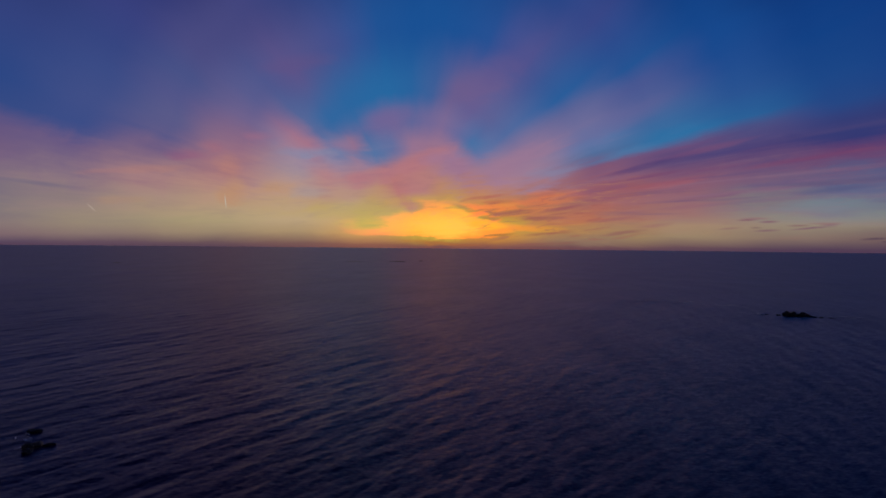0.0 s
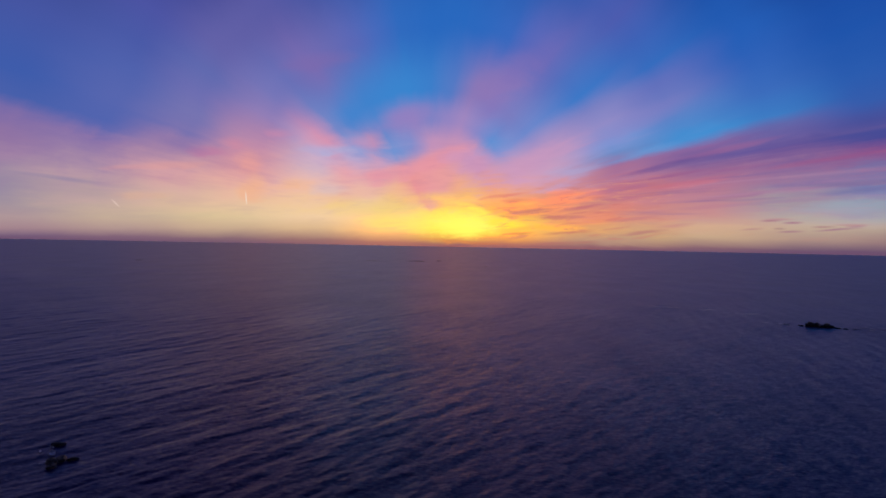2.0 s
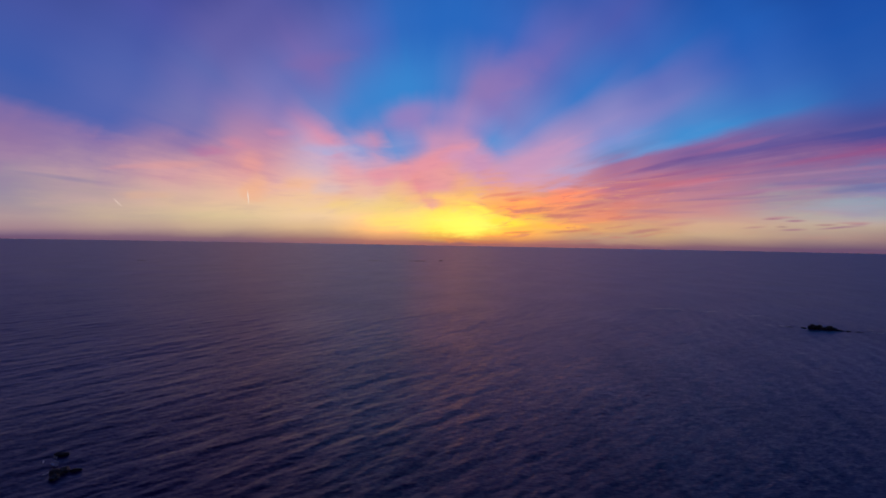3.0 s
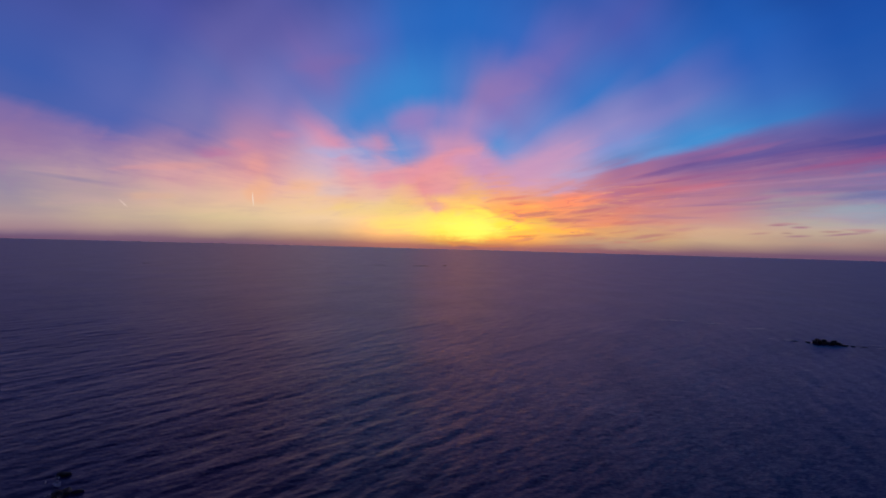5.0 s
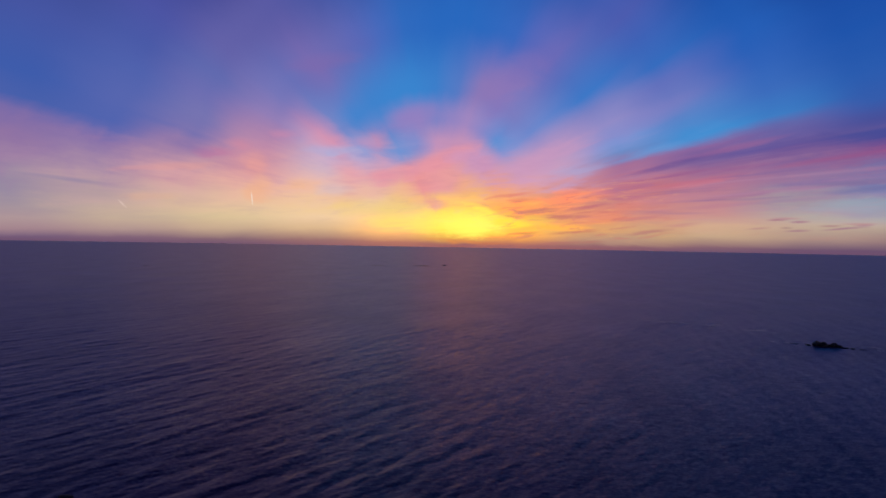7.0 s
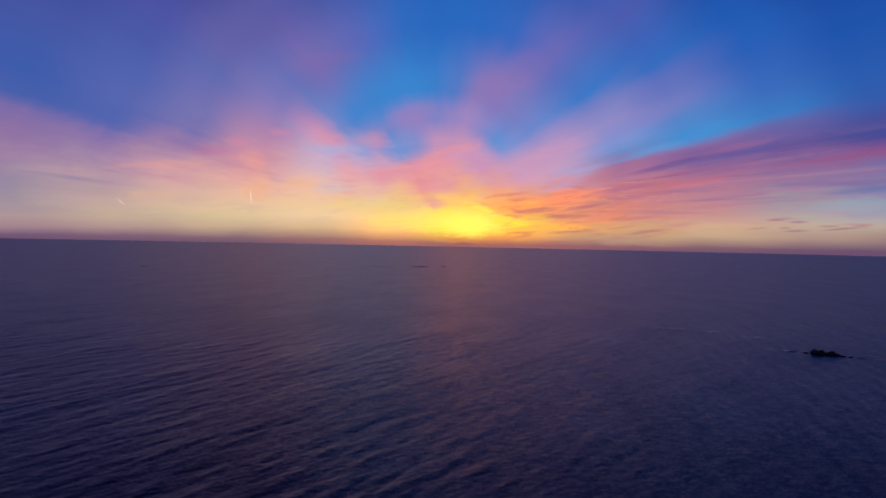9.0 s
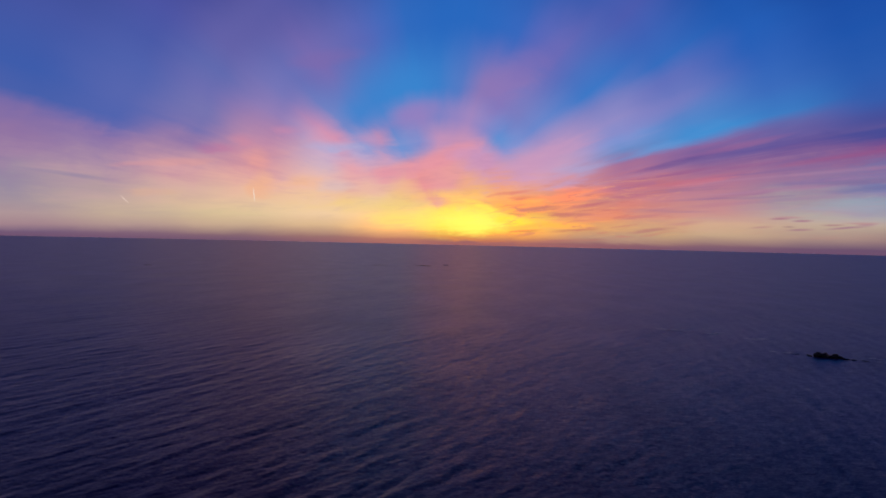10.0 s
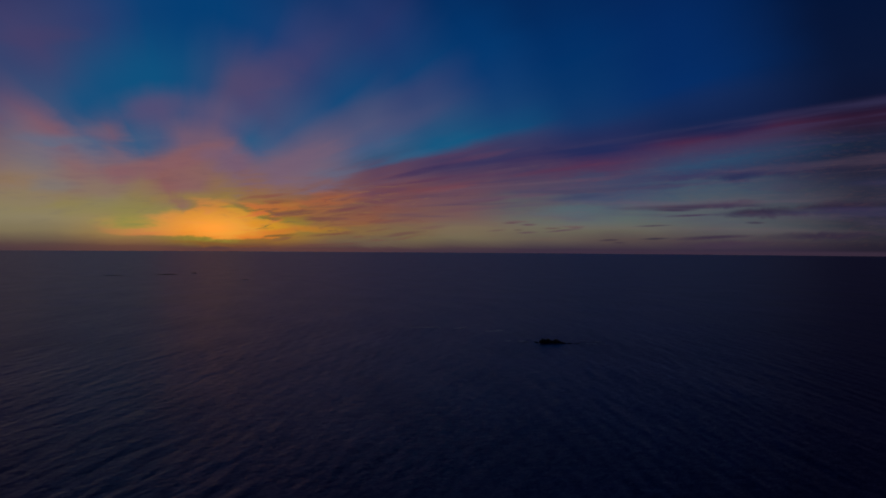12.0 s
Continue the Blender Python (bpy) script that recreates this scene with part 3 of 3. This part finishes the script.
def sea():
    ahead = np.linspace(radians(-52), radians(66), 620)
    behind = np.linspace(radians(66), radians(308), 62)[1:-1]
    turn = np.concatenate([ahead, behind])
    rings = np.concatenate([[6, 14, 22, 30], np.geomspace(36, 500, 900)[:-1], np.geomspace(500, 4950, 190)])
    r, t = np.meshgrid(rings, turn, indexing="ij")
    x, y = r * np.sin(t), r * np.cos(t)
    cell = r * np.where(r < 500, 0.003, 0.012)
    z = sea_height(x, y, cell)
    z *= np.clip((4000 - r) / 2500, 0, 1)
    n, m = r.shape
    verts = np.stack([x, y, z], -1).reshape(-1, 3)
    i, j = np.meshgrid(np.arange(n - 1), np.arange(m), indexing="ij")
    j2 = (j + 1) % m
    quads = np.stack([i * m + j, (i + 1) * m + j, (i + 1) * m + j2, i * m + j2], -1).reshape(-1, 4)
    me = bpy.data.meshes.new("water")
    centre = len(verts)
    verts = np.vstack([verts, [[0, 0, 0]]])
    fan = [(centre, b, (b + 1) % m) for b in range(m)]
    me.vertices.add(len(verts))
    me.vertices.foreach_set("co", verts.ravel())
    loops = np.concatenate([quads[:, ::-1].ravel(), np.array(fan)[:, ::-1].ravel()])
    me.loops.add(len(loops))
    me.loops.foreach_set("vertex_index", loops.astype(np.int32))
    starts = np.concatenate([np.arange(len(quads)) * 4, len(quads) * 4 + np.arange(m) * 3])
    me.polygons.add(len(starts))
    me.polygons.foreach_set("loop_start", starts.astype(np.int32))
    me.update(calc_edges=True)
    me.validate()
    me.polygons.foreach_set("use_smooth", [True] * len(me.polygons))
    me.materials.append(WATER)
    ob = new("water", me)
    return tagged(ob, "dark violet rippled sea reaching out to the horizon", "sea", kind="structure")


sea()


# ---- rocks ----
def boulder(name, place, size, turn, seed, parent=None, rise=0.35):
    """A weathered, angular boulder: a fine ball cut by crack planes and roughened, its lower part under water."""
    draw = random.Random(seed)
    bm = bmesh.new()
    bmesh.ops.create_icosphere(bm, subdivisions=5 if max(size) > 0.95 else 4, radius=1.0)
    cuts = []
    for _ in range(11):
        a, s = draw.uniform(0, 2 * math.pi), draw.uniform(-0.2, 1.0)
        c = math.sqrt(max(0.0, 1 - s * s))
        cuts.append((Vector((c * math.cos(a), c * math.sin(a), s)), draw.uniform(0.62, 0.95)))
    shift = Vector((seed * 3.7, seed * 1.9, seed * 5.3))
    for v in bm.verts:
        p = v.co.copy()
        for normal, reach in cuts:
            over = p.dot(normal) - reach
            if over > 0:
                p -= normal * over * 0.85
        rough = noise.fractal(p * 1.6 + shift, 1.0, 2.1, 6)
        ridge = abs(noise.noise(p * 3.1 + shift))
        p += v.co.normalized() * (rough * 0.10 - ridge * 0.12)
        v.co = p
    spin = Matrix.Rotation(radians(turn), 3, "Z")
    for v in bm.verts:
        v.co = spin @ Vector((v.co.x * size[0], v.co.y * size[1], v.co.z * size[2] + size[2] * rise))
    me = bpy.data.meshes.new(name)
    bm.to_mesh(me)
    bm.free()
    me.materials.append(ROCK)
    ob = new(name, me)
    ob.location = place
    ob.parent = parent
    return ob


def outcrop(name, place, heading, pieces, label, group=""):
    """A rock that breaks the surface: an Empty at the water line with its boulders; heading turns its own x axis."""
    base = new(name)
    base.location = (*place, 0)
    base.rotation_euler = (0, 0, radians(heading))
    for k, (x, y, sx, sy, sz, turn) in enumerate(pieces):
        boulder("boulder", (x, y, 0), (sx, sy, sz), turn, 11 + k * 7 + int(abs(place[0])), base)
    return tagged(base, label, "rock", group)


# the islet to the right of the sunset; its x axis lies across the line of sight
outcrop("rock_islet", (106.2, 185.6), -29.7, [
    (-2.5, 0.1, 1.3, 1.2, 1.2, 20), (-3.5, -0.3, 0.8, 0.8, 0.75, 40), (-1.3, 0.4, 1.15, 1.2, 1.05, 70), (0.0, -0.1, 1.1, 1.1, 0.62, 140),
    (1.4, 0.2, 1.2, 1.0, 1.0, 200), (2.5, 0.1, 1.0, 0.9, 0.66, 310), (3.5, -0.2, 0.8, 0.7, 0.34, 260)],
    "dark wet rock islet of several boulders breaking the sea surface")
# rocks awash; the long flat one at x 98.6 imitates a streak of shaded water
for x, y, sx, sy, h, turn in ((101.6, 188.4, 0.5, 0.5, 0.24, -20), (101.6, 187.2, 0.7, 0.5, 0.32, 10), (98.6, 190.2, 1.2, 0.4, 0.09, -28),
                              (110.0, 183.4, 0.8, 0.6, 0.24, 5), (111.5, 182.6, 0.7, 0.5, 0.16, -40), (113.8, 181.4, 1.2, 0.4, 0.08, -30)):
    tagged(boulder("awash_rock_or_shade", (x, y, 0), (sx, sy, h), turn, int(x * 3)), "small dark rock awash beside the islet, the long left one standing in for shaded water", "rock", "rocks awash round the islet")

# the low rock near the drone
outcrop("low_rock", (-39.4, 60.2), 32.9, [
    (-0.55, 0.0, 0.6, 0.8, 0.42, 15), (0.2, 0.7, 0.9, 0.5, 0.36, 80), (-0.6, -1.1, 0.45, 0.7, 0.28, 150), (1.2, 0.3, 0.6, 0.3, 0.2, 10)],
    "low dark seaweed-covered rock just breaking the surface")
tagged(boulder("awash_rock_or_shade", (-42.8, 65.2, 0), (0.8, 0.6, 0.3), 25, 5), "small black rock awash behind the low rock", "rock")

# a far shoal that just breaks the surface
for x, y, s, h in ((-53, 768, 9, 0.7), (-62, 762, 5, 0.5), (-108, 755, 10, 0.4), (-28, 800, 4, 0.7), (25, 638, 4, 0.25), (-325, 620, 5, 0.45)):
    tagged(boulder("shoal_rock", (x, y, 0), (s, s * 0.4, h), 0, int(abs(x)) + 3, rise=0.1), "distant dark rock of a shoal barely above water", "rock", "rocks of the far shoal")


# ---- foam ----
def foam(place, heading, length, width, seed, lift=0.13):
    """A torn streak of foam lying on the waves: fine cells, kept where a noise field is high."""
    turn = radians(heading)
    cell = max(width / 16, 0.12)
    nx, ny = max(4, int(2 * length / cell)), max(4, int(2 * width / cell))
    i, j = np.meshgrid(np.arange(nx + 1), np.arange(ny + 1), indexing="ij")
    u, v = (i / nx * 2 - 1) * length, (j / ny * 2 - 1) * width
    x = place[0] + u * math.cos(turn) - v * math.sin(turn)
    y = place[1] + u * math.sin(turn) + v * math.cos(turn)
    z = sea_height(x, y, np.hypot(x, y) * 0.003) + lift
    verts = np.stack([x, y, z], -1).reshape(-1, 3).tolist()
    faces = []
    for a in range(nx):
        for b in range(ny):
            p, q = (a + 0.5) / nx * 2 - 1, (b + 0.5) / ny * 2 - 1
            torn = noise.fractal(Vector((p * length * 0.35, q * width * 0.9, seed * 4.1)), 1.0, 2.0, 4)
            if torn > 0.75 * (p * p + q * q) - 0.2:
                k = a * (ny + 1) + b
                faces.append((k, k + ny + 1, k + ny + 2, k + 1))
    if not faces:
        return None
    used = sorted({k for f in faces for k in f})
    again = {k: n for n, k in enumerate(used)}
    verts, faces = [verts[k] for k in used], [tuple(again[k] for k in f) for f in faces]
    ob = linked_mesh("foam", verts, faces, FOAM)
    return tagged(ob, "thin torn streak of pale foam on the water", "foam", kind="stuff")


# streaks beside the islet, froth at the low rock, flecks on the open water
for place, heading, length, width in (
        ((96.2, 191.4), -28, 5.5, 0.7), ((118.6, 178.6), -32, 6.5, 0.7), ((119.0, 184.5), -42, 8.0, 1.2), ((107.5, 188.2), -28, 4.0, 0.9), ((-42.2, 62.6), 120, 2.8, 1.0), ((-40.2, 60.4), 70, 1.3, 0.6),
        ((78.0, 236.5), -10, 7.0, 2.2), ((90.7, 231.0), 15, 6.0, 2.0), ((100.3, 218.5), -20, 5.0, 1.8)):
    foam(place, heading, length, width, int(abs(place[0])))
